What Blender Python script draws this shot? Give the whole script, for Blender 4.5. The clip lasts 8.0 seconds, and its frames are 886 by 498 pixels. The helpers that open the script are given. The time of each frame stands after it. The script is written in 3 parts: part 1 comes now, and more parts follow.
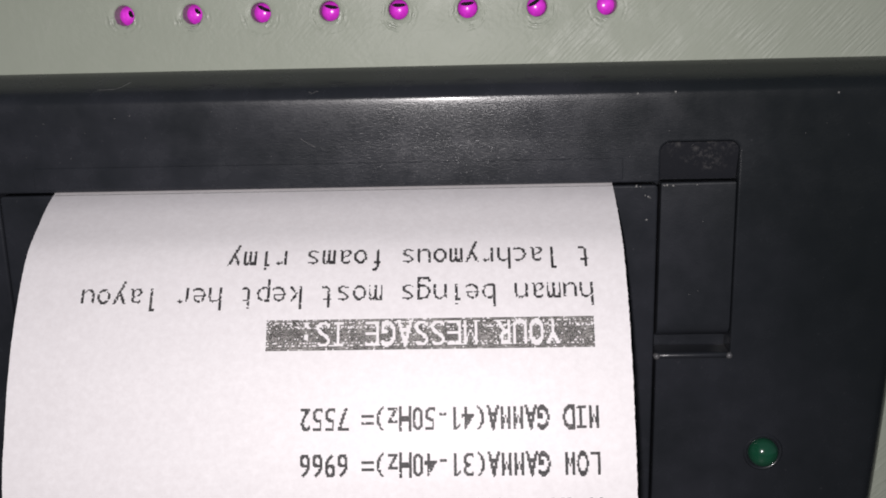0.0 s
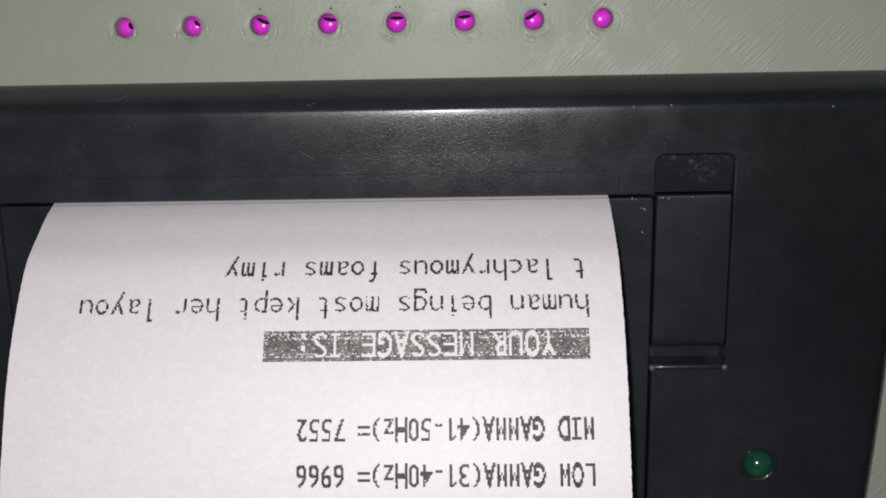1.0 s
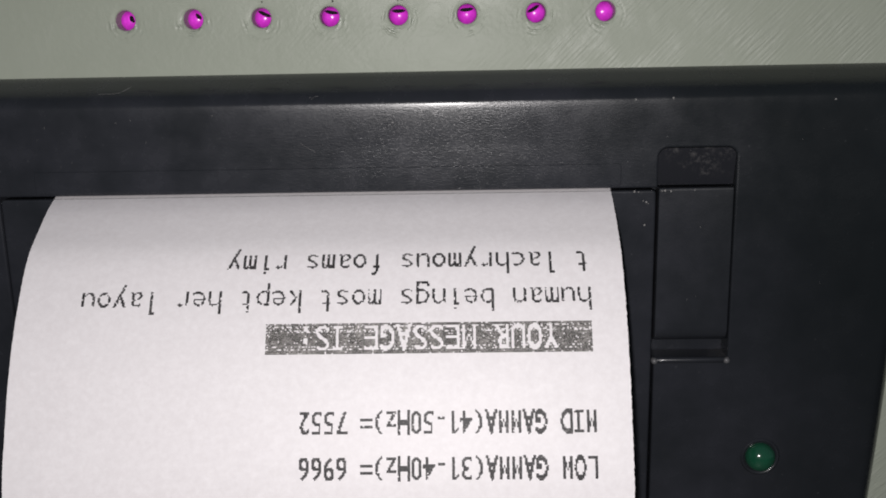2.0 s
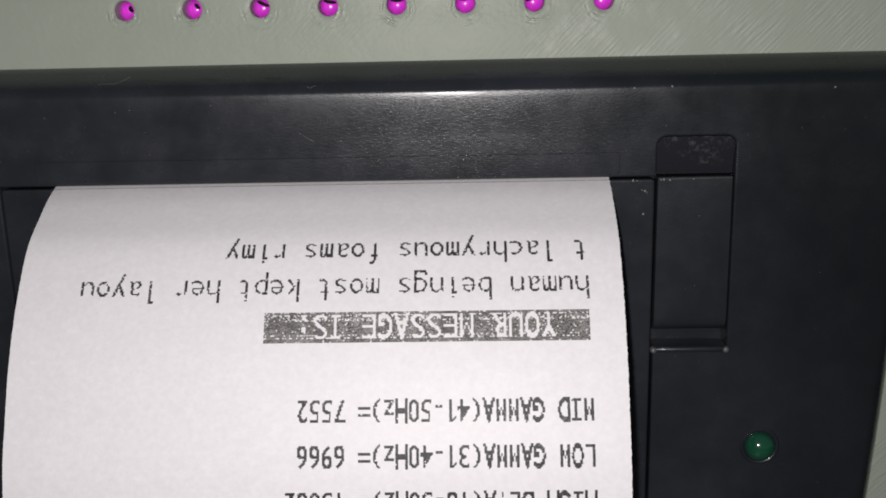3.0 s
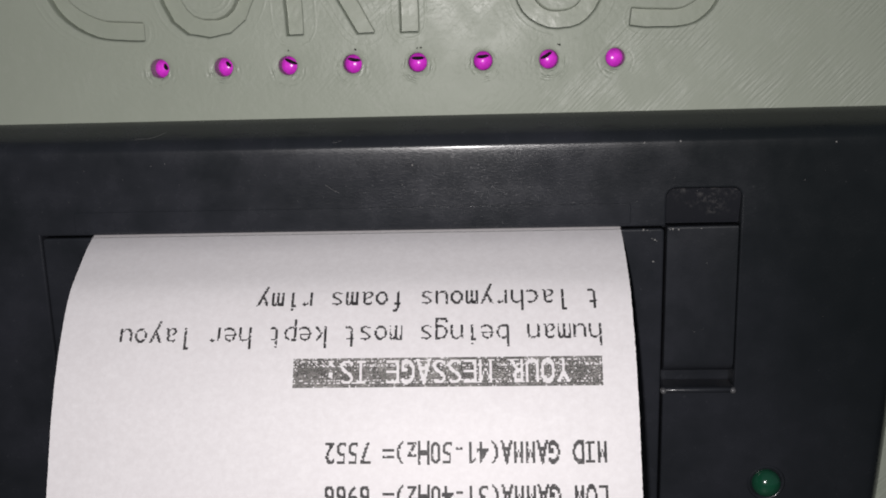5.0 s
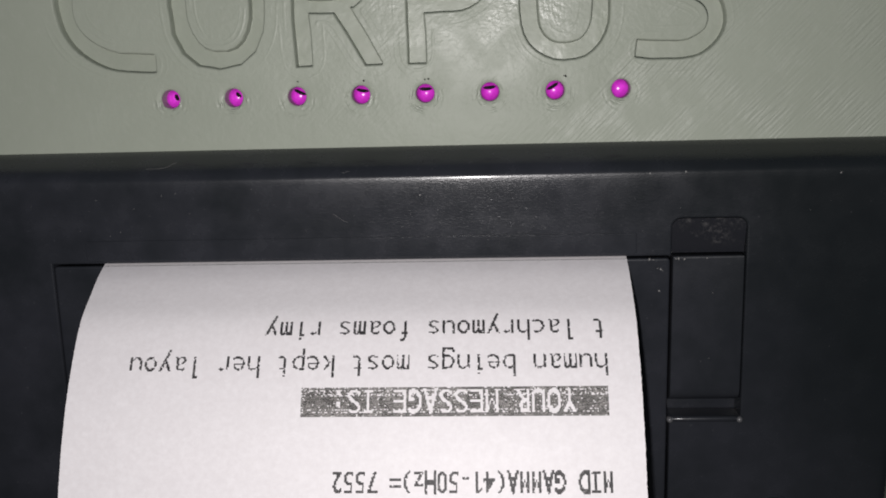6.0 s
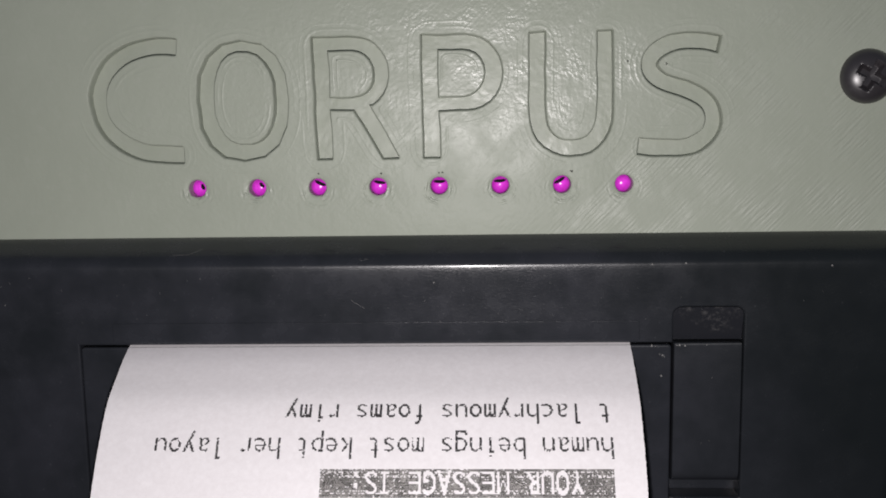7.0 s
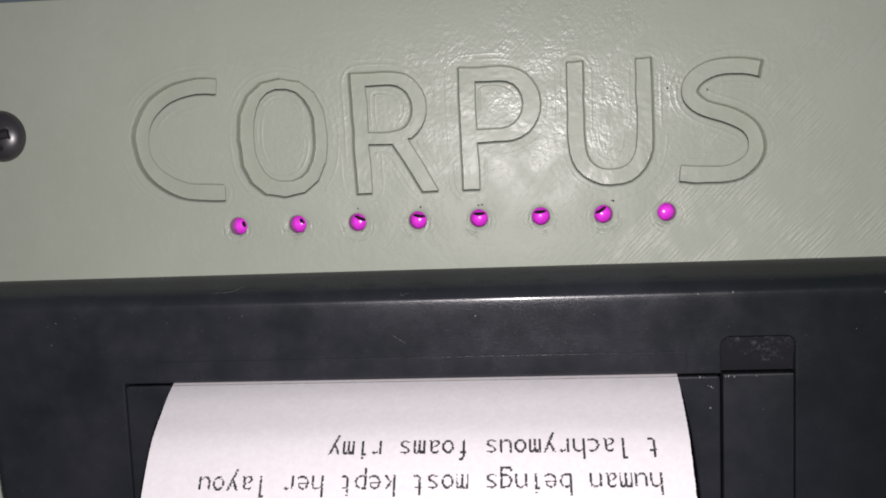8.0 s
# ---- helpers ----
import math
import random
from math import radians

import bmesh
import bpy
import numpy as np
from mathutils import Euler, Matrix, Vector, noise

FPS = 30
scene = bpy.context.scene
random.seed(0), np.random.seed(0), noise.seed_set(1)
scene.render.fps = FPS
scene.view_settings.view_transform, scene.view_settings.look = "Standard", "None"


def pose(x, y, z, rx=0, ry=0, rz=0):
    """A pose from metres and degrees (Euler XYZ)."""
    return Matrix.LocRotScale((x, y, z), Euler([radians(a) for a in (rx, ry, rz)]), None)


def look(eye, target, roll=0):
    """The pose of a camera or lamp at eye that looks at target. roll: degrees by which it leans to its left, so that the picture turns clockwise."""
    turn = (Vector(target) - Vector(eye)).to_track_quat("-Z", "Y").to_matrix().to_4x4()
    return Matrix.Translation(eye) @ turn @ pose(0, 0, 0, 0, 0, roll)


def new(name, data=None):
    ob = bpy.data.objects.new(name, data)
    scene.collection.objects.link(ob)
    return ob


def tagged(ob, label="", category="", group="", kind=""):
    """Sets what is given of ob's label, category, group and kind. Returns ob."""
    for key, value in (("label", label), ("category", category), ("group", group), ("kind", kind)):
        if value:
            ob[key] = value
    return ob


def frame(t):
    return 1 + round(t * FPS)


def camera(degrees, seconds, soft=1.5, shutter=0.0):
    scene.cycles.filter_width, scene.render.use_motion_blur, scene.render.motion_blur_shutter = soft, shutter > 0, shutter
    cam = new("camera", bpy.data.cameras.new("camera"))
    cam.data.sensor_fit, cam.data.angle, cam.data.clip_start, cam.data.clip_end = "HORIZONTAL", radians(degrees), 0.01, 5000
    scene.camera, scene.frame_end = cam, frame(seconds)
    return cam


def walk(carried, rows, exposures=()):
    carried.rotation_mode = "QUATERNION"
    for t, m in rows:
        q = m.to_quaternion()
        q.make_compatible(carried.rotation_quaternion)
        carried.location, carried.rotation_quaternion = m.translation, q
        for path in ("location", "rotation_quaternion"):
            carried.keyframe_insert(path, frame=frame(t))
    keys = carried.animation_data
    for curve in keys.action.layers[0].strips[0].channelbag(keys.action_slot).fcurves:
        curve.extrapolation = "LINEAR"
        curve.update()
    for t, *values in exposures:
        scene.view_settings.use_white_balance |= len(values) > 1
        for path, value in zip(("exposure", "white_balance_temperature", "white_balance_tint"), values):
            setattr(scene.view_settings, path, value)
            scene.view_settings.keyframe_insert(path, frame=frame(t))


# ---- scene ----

# All lengths below are given in centimetres and scaled by CM.
CM = 0.01
cam = camera(50.8, 8.0, soft=1.8)
PATH = [
    (0, (4.274, -9.836, -0.23), (4.22, -7.889, -0.684), -1.3),
    (0.5, (4.282, -9.912, -0.135), (4.229, -7.962, -0.575), -1.2),
    (1, (4.305, -9.876, -0.168), (4.252, -7.925, -0.609), -1.1),
    (1.5, (4.246, -9.873, -0.187), (4.197, -7.923, -0.628), -1.1),
    (3, (4.368, -9.893, -0.261), (4.3, -7.948, -0.719), -1.3),
    (3.5, (4.371, -9.893, -0.26), (4.294, -7.947, -0.715), -1.4),
    (4, (4.312, -9.907, -0.198), (4.233, -7.96, -0.651), -1.4),
    (4.5, (4.302, -9.973, -0.117), (4.222, -8.023, -0.558), -1.5),
    (4.7, (4.306, -10.162, 0.113), (4.221, -8.213, -0.328), -1.5),
    (5.8, (4.244, -10.343, 0.298), (4.149, -8.386, -0.101), -1.4),
    (6, (4.32, -10.321, 0.363), (4.212, -8.364, -0.036), -1.5),
    (6.5, (4.284, -10.519, 0.536), (4.181, -8.553, 0.184), -1.2),
    (7, (4.096, -10.783, 0.782), (4.011, -8.804, 0.503), -0.9),
    (7.5, (4.096, -10.726, 0.802), (3.995, -8.744, 0.552), -1.2),
    (8, (4.121, -10.695, 0.814), (3.945, -8.715, 0.6), -2.3),
]
walk(cam, [(t, look(Vector(eye) * CM, Vector(target) * CM, roll)) for t, eye, target, roll in PATH],
     [(0, 0.16, 6500, 13), (0.8, 0.0, 6500, 11), (1.5, 0.0, 6500, 11), (4.5, -0.02, 6500, 11), (6.5, 0.03, 6500, 11), (7.0, 0.16, 6500, 13), (7.5, 0.37, 6500, 15), (8, 0.45, 6500, 16)])

# ---- light: a small white torch lamp beside the camera, in a dim room ----
world = bpy.data.worlds.new("world")
scene.world = world
world.use_nodes = True
world.node_tree.nodes["Background"].inputs[0].default_value = (0.68, 0.83, 1.0, 1)
world.node_tree.nodes["Background"].inputs[1].default_value = 0.08

torch = new("torch_lamp", bpy.data.lights.new("torch_lamp", "POINT"))
torch.data.shadow_soft_size, torch.data.energy = 0.14 * CM, 0.36
torch.data.color = (1.0, 0.965, 0.95)
torch.location = Vector((3.9, -10.6, -0.5)) * CM


# ---- materials ----
class Nodes:
    """A short way to write node materials."""

    def __init__(self, name):
        self.mat = bpy.data.materials.new(name)
        self.mat.use_nodes = True
        self.tree = self.mat.node_tree
        self.shader = self.tree.nodes["Principled BSDF"]
        self.coord = self.tree.nodes.new("ShaderNodeTexCoord").outputs["Object"]

    def put(self, socket, value):
        if isinstance(value, bpy.types.NodeSocket):
            self.tree.links.new(value, socket)
        else:
            socket.default_value = value

    def math(self, op, a, b=0.0, c=0.0, clamp=False):
        n = self.tree.nodes.new("ShaderNodeMath")
        n.operation, n.use_clamp = op, clamp
        for s, v in zip(n.inputs, (a, b, c)):
            self.put(s, v)
        return n.outputs[0]

    def xyz(self):
        n = self.tree.nodes.new("ShaderNodeSeparateXYZ")
        self.put(n.inputs[0], self.coord)
        return n.outputs

    def noise(self, size, detail=3.0, rough=0.55, stretch=(1, 1, 1)):
        m = self.tree.nodes.new("ShaderNodeMapping")
        self.put(m.inputs["Vector"], self.coord)
        m.inputs["Scale"].default_value = stretch
        n = self.tree.nodes.new("ShaderNodeTexNoise")
        self.put(n.inputs["Vector"], m.outputs[0])
        n.inputs["Scale"].default_value = 1.0 / size
        n.inputs["Detail"].default_value, n.inputs["Roughness"].default_value = detail, rough
        return n.outputs["Fac"]

    def ramp(self, fac, a, b, lo=0.0, hi=1.0):
        n = self.tree.nodes.new("ShaderNodeMapRange")
        n.clamp = True
        for s, v in zip(n.inputs, (fac, a, b, lo, hi)):
            self.put(s, v)
        return n.outputs[0]

    def mix(self, fac, a, b):
        n = self.tree.nodes.new("ShaderNodeMix")
        n.data_type = "RGBA"
        self.put(n.inputs[0], fac)
        for s, v in ((n.inputs[6], a), (n.inputs[7], b)):
            self.put(s, v if isinstance(v, bpy.types.NodeSocket) else (*v, 1))
        return n.outputs[2]

    def bump(self, height, depth, strength=1.0, normal=None):
        n = self.tree.nodes.new("ShaderNodeBump")
        self.put(n.inputs["Height"], height)
        n.inputs["Distance"].default_value = depth
        self.put(n.inputs["Strength"], strength)
        if normal is not None:
            self.put(n.inputs["Normal"], normal)
        return n.outputs[0]

    def set(self, **values):
        names = {"color": "Base Color", "rough": "Roughness", "metal": "Metallic", "spec": "Specular IOR Level",
                 "normal": "Normal", "coat": "Coat Weight", "glow": "Emission Color", "power": "Emission Strength",
                 "coat_rough": "Coat Roughness", "aniso": "Anisotropic", "clear": "Transmission Weight", "ior": "IOR"}
        for key, v in values.items():
            self.put(self.shader.inputs[names[key]], (*v, 1) if isinstance(v, tuple) else v)
        return self.mat


LED_X0, LED_STEP = 0.763, 0.709


def printed_plastic(name, smooth=False):
    """Grey-green printed plastic. The panel shows its diagonal bead lines, rings round the small holes and a blistered skin
    round the lettering; the floors of the engraved letters are smoother."""
    n = Nodes(name)
    x, y, z = n.xyz()
    across = n.math("SUBTRACT", x, z)
    skin = n.noise(0.06 * CM, 2, 0.5)
    lumps = n.noise(0.45 * CM, 3)
    tone = n.mix(n.noise(1.2 * CM, 4), (0.30, 0.328, 0.269), (0.352, 0.381, 0.32))
    tone = n.mix(n.ramp(n.noise(0.1 * CM, 3), 0.55, 0.8, 0, 0.3), tone, (0.38, 0.39, 0.35))
    if smooth:
        normal = n.bump(skin, 0.006 * CM, 0.5)
        normal = n.bump(lumps, 0.03 * CM, 0.5, normal)
        return n.set(color=tone, rough=n.ramp(n.noise(0.5 * CM, 2), 0.4, 0.6, 0.48, 0.3), spec=0.38, normal=normal)
    wobble = n.math("MULTIPLY", n.noise(0.6 * CM), 0.05 * CM)
    lines = n.math("SINE", n.math("MULTIPLY", n.math("ADD", across, wobble), 2 * math.pi / (0.06 * CM)))
    flow = n.tree.nodes.new("ShaderNodeCombineXYZ")
    n.put(flow.inputs[0], n.math("DIVIDE", across, 0.045 * CM))
    n.put(flow.inputs[1], n.math("DIVIDE", n.math("ADD", x, z), 0.5 * CM))
    beads = n.tree.nodes.new("ShaderNodeTexNoise")
    n.put(beads.inputs["Vector"], flow.outputs[0])
    beads.inputs["Scale"].default_value, beads.inputs["Detail"].default_value = 1.0, 3.0
    lines = n.math("ADD", n.math("MULTIPLY", lines, 0.22), n.math("MULTIPLY", beads.outputs["Fac"], 4.5))
    patch = n.ramp(n.noise(0.5 * CM, 3), 0.38, 0.62, 0.1, 1.0)
    # coarse infill lines begin at a slanting seam
    seam = n.math("ADD", across, n.math("MULTIPLY", n.math("SUBTRACT", n.noise(0.25 * CM, 2), 0.5), 0.35 * CM))
    share = n.math("MULTIPLY", n.math("MAXIMUM", n.ramp(seam, 5.2 * CM, 5.5 * CM, 0.0, 0.9), n.ramp(across, 1.0 * CM, 3.0 * CM, 0.08, 0.26)), patch)
    # uneven rings round the row of holes
    off = n.math("MODULO", n.math("SUBTRACT", x, (LED_X0 - LED_STEP * 1.5) * CM), LED_STEP * CM)
    off = n.math("SUBTRACT", off, LED_STEP / 2 * CM)
    down = n.math("ADD", z, 0.03 * CM)
    r = n.math("SQRT", n.math("ADD", n.math("MULTIPLY", off, off), n.math("MULTIPLY", down, down)))
    r = n.math("ADD", r, n.math("MULTIPLY", n.math("SUBTRACT", n.noise(0.12 * CM, 3), 0.5), 0.09 * CM))
    near = n.math("MULTIPLY", n.ramp(r, 0.16 * CM, 0.24 * CM, 1.0, 0.0), n.ramp(n.noise(0.12 * CM, 3), 0.46, 0.62))
    near = n.math("MULTIPLY", near, n.ramp(z, 0.1 * CM, -0.08 * CM, 0.15, 1.0))
    inside = n.math("MULTIPLY", n.math("GREATER_THAN", x, (LED_X0 - 0.3) * CM), n.math("LESS_THAN", x, (LED_X0 + 7 * LED_STEP + 0.3) * CM))
    near = n.math("MULTIPLY", near, inside)
    rings = n.math("SINE", n.math("MULTIPLY", r, 2 * math.pi / (0.05 * CM)))
    # the blistered skin
    above = n.ramp(z, 1.62 * CM, 1.85 * CM)
    ends = n.math("ADD", n.math("MULTIPLY", above, n.ramp(across, 3.55 * CM, 3.4 * CM)),
                  n.math("MULTIPLY", n.math("SUBTRACT", 1.0, above), n.ramp(across, 5.4 * CM, 4.3 * CM)))
    band = n.math("MULTIPLY", n.ramp(z, -0.1 * CM, 1.2 * CM, 0.06, 1.0), ends)
    band = n.math("MULTIPLY", band, n.ramp(x, 0.2 * CM, 4.6 * CM, 0.12, 1.0))
    blister = n.math("MULTIPLY", band, n.ramp(n.noise(0.35 * CM, 3), 0.4, 0.62, 0.25, 1.0))
    share = n.math("MAXIMUM", share, n.math("MULTIPLY", n.math("MULTIPLY", above, n.ramp(across, 1.2 * CM, 3.0 * CM, 0.05, 0.4)), ends))
    normal = n.bump(lines, 0.0033 * CM, share)
    normal = n.bump(rings, 0.0065 * CM, near, normal)
    # lumps of plastic dragged round the lettering
    round_text = n.math("MULTIPLY", n.math("MULTIPLY", n.ramp(z, -0.7 * CM, -0.1 * CM, 0.2, 1.0), n.ramp(z, 2.3 * CM, 1.8 * CM, 0.3, 1.0)),
                        n.math("MULTIPLY", n.ramp(x, -0.9 * CM, 0.6 * CM, 0.15, 1.0), n.ramp(across, 6.4 * CM, 5.2 * CM)))
    round_text = n.math("MULTIPLY", round_text, n.ramp(n.noise(0.3 * CM, 3), 0.35, 0.6, 0.35, 1.0))
    normal = n.bump(skin, 0.0095 * CM, n.math("ADD", n.math("MAXIMUM", blister, n.math("MULTIPLY", round_text, 0.6)), 0.06), normal)
    normal = n.bump(n.noise(0.035 * CM, 2), 0.0055 * CM, n.math("ADD", n.math("MULTIPLY", blister, 0.7), 0.12), normal)
    normal = n.bump(lumps, 0.03 * CM, n.ramp(blister, 0.0, 0.6, 0.4, 0.15), normal)
    return n.set(color=tone, rough=n.math("SUBTRACT", n.ramp(blister, 0.0, 0.8, 0.46, 0.33), n.math("MULTIPLY", near, 0.16)),
                 spec=n.math("MAXIMUM", n.ramp(blister, 0.0, 0.8, 0.2, 0.65), n.math("MULTIPLY", n.math("MAXIMUM", share, near), 0.6)), normal=normal)


def black_plastic(name="black_plastic", rough=0.245):
    """Moulded black plastic with a fine grain drawn out sideways, rubbed patches and dust specks, paler and bluer to
    the lower left.
    """
    n = Nodes(name)
    grain = n.noise(0.012 * CM, 2, 0.6, (0.35, 1, 1.3))
    pits = n.noise(0.03 * CM, 2, 0.6, (0.6, 1, 1.2))
    rubbed = n.noise(0.4 * CM, 5, 0.65)
    specks = n.ramp(n.noise(0.05 * CM, 2, 0.5), 0.74, 0.80, 0, 0.2)
    tone = n.mix(rubbed, (0.0092, 0.0114, 0.0130), (0.0118, 0.0142, 0.0160))
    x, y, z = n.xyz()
    # uneven tone, paler and bluer towards the left and the bottom
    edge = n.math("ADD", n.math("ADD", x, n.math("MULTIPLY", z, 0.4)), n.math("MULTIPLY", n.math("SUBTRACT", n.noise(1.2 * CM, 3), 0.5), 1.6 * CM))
    pale_left = n.math("MULTIPLY", n.ramp(edge, 7.2 * CM, 5.0 * CM), n.ramp(n.noise(0.8 * CM, 4, 0.6), 0.3, 0.7, 0.3, 1.0))
    tone = n.mix(n.math("MULTIPLY", pale_left, 0.115), tone, (0.146, 0.142, 0.190))
    tone = n.mix(specks, tone, (0.16, 0.16, 0.17))
    normal = n.bump(pits, 0.0008 * CM, 0.6)
    normal = n.bump(grain, 0.0010 * CM, 0.9, normal)
    return n.set(color=tone, rough=n.ramp(rubbed, 0.3, 0.75, rough - 0.03, rough + 0.07), spec=0.30, aniso=0.6, coat=0.22, coat_rough=0.13, normal=normal)


def receipt_white():
    n = Nodes("receipt_white")
    fibres = n.noise(0.05 * CM, 4, 0.7)
    tone = n.mix(n.noise(0.16 * CM, 5, 0.75), (0.74, 0.71, 0.725), (0.88, 0.852, 0.868))
    tone = n.mix(n.ramp(n.noise(0.055 * CM, 3, 0.6), 0.3, 0.7, 0.5, 0.0), tone, (0.70, 0.665, 0.675))
    tone = n.mix(n.ramp(fibres, 0.6, 0.8, 0, 0.35), tone, (0.74, 0.71, 0.70))
    normal = n.bump(fibres, 0.002 * CM, 0.7)
    normal = n.bump(n.noise(0.6 * CM, 2), 0.02 * CM, 0.35, normal)
    return n.set(color=tone, rough=0.5, spec=0.35, normal=normal)


def thermal_ink(name, dark, pale, low, high):
    """Thermal print with pale, missed dots in it."""
    n = Nodes(name)
    dots = n.noise(0.016 * CM, 2, 0.6, (0.7, 1, 1.5))
    fade = n.noise(0.15 * CM, 2)
    worn = n.ramp(n.math("ADD", n.math("MULTIPLY", dots, 0.7), n.math("MULTIPLY", fade, 0.3)), low, high)
    return n.set(color=n.mix(worn, dark, pale), rough=0.5, spec=0.3)


def simple(name, color, rough, size=0.1, **more):
    n = Nodes(name)
    tone = n.mix(n.noise(size * CM, 3), tuple(c * 0.82 for c in color), tuple(min(1, c * 1.15) for c in color))
    return n.set(color=tone, rough=rough, **more)


PLA = printed_plastic("printed_plastic")
LETTER_PLA = printed_plastic("smooth_printed_plastic", True)
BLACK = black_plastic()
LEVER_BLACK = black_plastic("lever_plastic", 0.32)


def scuffed_plastic():
    """Black plastic rubbed grey by fingertips."""
    n = Nodes("scuffed_plastic")
    rub = n.math("MULTIPLY", n.ramp(n.noise(0.05 * CM, 4, 0.7), 0.48, 0.75), n.ramp(n.noise(0.3 * CM, 2), 0.4, 0.65))
    return n.set(color=n.mix(rub, (0.014, 0.015, 0.019), (0.075, 0.072, 0.072)), rough=n.ramp(rub, 0, 1, 0.3, 0.6), normal=n.bump(n.noise(0.012 * CM, 1), 0.0015 * CM))


SCUFFED = scuffed_plastic()
PAPER = receipt_white()
INK = thermal_ink("thermal_ink", (0.03, 0.028, 0.03), (0.42, 0.40, 0.39), 0.55, 0.8)
INK_BAR = thermal_ink("thermal_ink_block", (0.05, 0.047, 0.043), (0.42, 0.40, 0.38), 0.46, 0.7)
SCREW = simple("black_oxide_steel", (0.028, 0.025, 0.028), 0.36, 0.03, spec=0.95)
GREEN = simple("green_led_resin", (0.008, 0.066, 0.034), 0.16, 0.1, coat=1.0, coat_rough=0.05)


def lit_resin():
    """The lit lens of a small lamp, brightest in its middle."""
    n = Nodes("lit_led_resin")
    x, y, z = n.xyz()
    r = n.math("SQRT", n.math("ADD", n.math("MULTIPLY", x, x), n.math("MULTIPLY", z, z)))
    hot = n.math("MULTIPLY", n.ramp(r, 0.03 * CM, 0.105 * CM, 0.5, 0.2), n.ramp(n.noise(0.06 * CM, 2), 0.3, 0.7, 0.75, 1.2))
    return n.set(color=(0.25, 0.012, 0.22), rough=0.25, glow=(1.0, 0.06, 0.92), power=hot)


MAGENTA = lit_resin()
CHIP = simple("dark_led_chip", (0.008, 0.006, 0.008), 0.7, spec=0.1)
WORN = simple("worn_plastic", (0.10, 0.10, 0.105), 0.3, 0.02)
TABLE = simple("dark_table", (0.05, 0.05, 0.05), 0.5, 2.0)


# ---- mesh helpers ----
def finish(name, bm, material, parent=None, label="", smooth=40):
    """Links a bmesh, given in centimetres, as one mesh object."""
    bmesh.ops.recalc_face_normals(bm, faces=bm.faces)
    bmesh.ops.scale(bm, vec=(CM, CM, CM), verts=bm.verts)
    me = bpy.data.meshes.new(name)
    bm.to_mesh(me)
    bm.free()
    if smooth:
        me.polygons.foreach_set("use_smooth", [True] * len(me.polygons))
        me.set_sharp_from_angle(angle=radians(smooth))
    me.materials.append(material)
    ob = new(name, me)
    ob.parent = parent
    return tagged(ob, label)


def part(name, bm, material, parent, label="", smooth=40):
    return finish(name, bm, material, parent, label, smooth)


def thing(name, label, category, place=(0, 0, 0), group="", kind=""):
    ob = new(name)
    ob.empty_display_size = CM
    ob.location = Vector(place) * CM
    return tagged(ob, label, category, group, kind)


def rounded(x0, x1, z0, z1, r, n=8):
    """A rounded rectangle in x and z, counter-clockwise."""
    pts = []
    for cx, cz, a in ((x1 - r, z0 + r, -90), (x1 - r, z1 - r, 0), (x0 + r, z1 - r, 90), (x0 + r, z0 + r, 180)):
        for i in range(n + 1):
            t = radians(a + 90 * i / n)
            pts.append((cx + r * math.cos(t), cz + r * math.sin(t)))
    return pts


def circle(cx, cz, r, n=32):
    return [(cx + r * math.cos(2 * math.pi * i / n), cz + r * math.sin(2 * math.pi * i / n)) for i in range(n)]


def grown(pts, d):
    """A counter-clockwise outline moved outwards by d."""
    out = []
    for i, p in enumerate(pts):
        a, b = Vector(pts[i - 1]), Vector(pts[(i + 1) % len(pts)])
        p = Vector(p)
        u, v = (p - a), (b - p)
        if u.length < 1e-9 or v.length < 1e-9:
            u = v = b - a
        u, v = u.normalized(), v.normalized()
        m = Vector((u.y + v.y, -u.x - v.x))
        m = m.normalized() if m.length > 1e-6 else Vector((u.y, -u.x))
        k = max(0.5, m.dot(Vector((u.y, -u.x))))
        out.append(tuple(p + m * (d / k)))
    return out


def loop(bm, pts, y):
    return [bm.verts.new((x, y, z)) for x, z in pts]


def bridge(bm, a, b):
    for i in range(len(a)):
        j = (i + 1) % len(a)
        bm.faces.new((a[i], a[j], b[j], b[i]))


def edges_of(bm, ring):
    return [bm.edges.get((ring[i], ring[(i + 1) % len(ring)])) or bm.edges.new((ring[i], ring[(i + 1) % len(ring)]))
            for i in range(len(ring))]


def fill(bm, rings):
    bmesh.ops.triangle_fill(bm, use_beauty=True, use_dissolve=False, edges=[e for r in rings for e in edges_of(bm, r)])


def plate(pts, front, depth, bevel, holes=()):
    """A plate with a rounded front edge, and holes with rounded edges. A hole may be a ring, or a ring with its sign (1 a hole,
    -1 an island inside one) and the width and depth of its rounded edge."""
    bm = bmesh.new()
    fronts, backs = [], []
    rings = [(pts, -1, bevel, bevel)] + [h if isinstance(h, tuple) else (h, 1, bevel, bevel) for h in holes]
    for ring, sign, wide, deep in rings:
        rows = []
        for a in (0, 30, 60, 90):
            t = radians(a)
            rows.append(loop(bm, grown(ring, sign * wide * (1 - math.sin(t))), front + deep * (1 - math.cos(t))))
        rows.append(loop(bm, ring, front + depth))
        for a, b in zip(rows, rows[1:]):
            bridge(bm, a, b)
        fronts.append(rows[0])
        backs.append(rows[-1])
    fill(bm, fronts)
    fill(bm, backs)
    return bm


def lathe(profile, n=40, centre=(0, 0)):
    """Turns rows of (radius, y) round the y axis."""
    bm = bmesh.new()
    rows = [loop(bm, circle(*centre, max(r, 1e-4), n), y) for r, y in profile]
    for a, b in zip(rows, rows[1:]):
        bridge(bm, a, b)
    bm.faces.new(rows[0])
    bm.faces.new(rows[-1])
    return bm


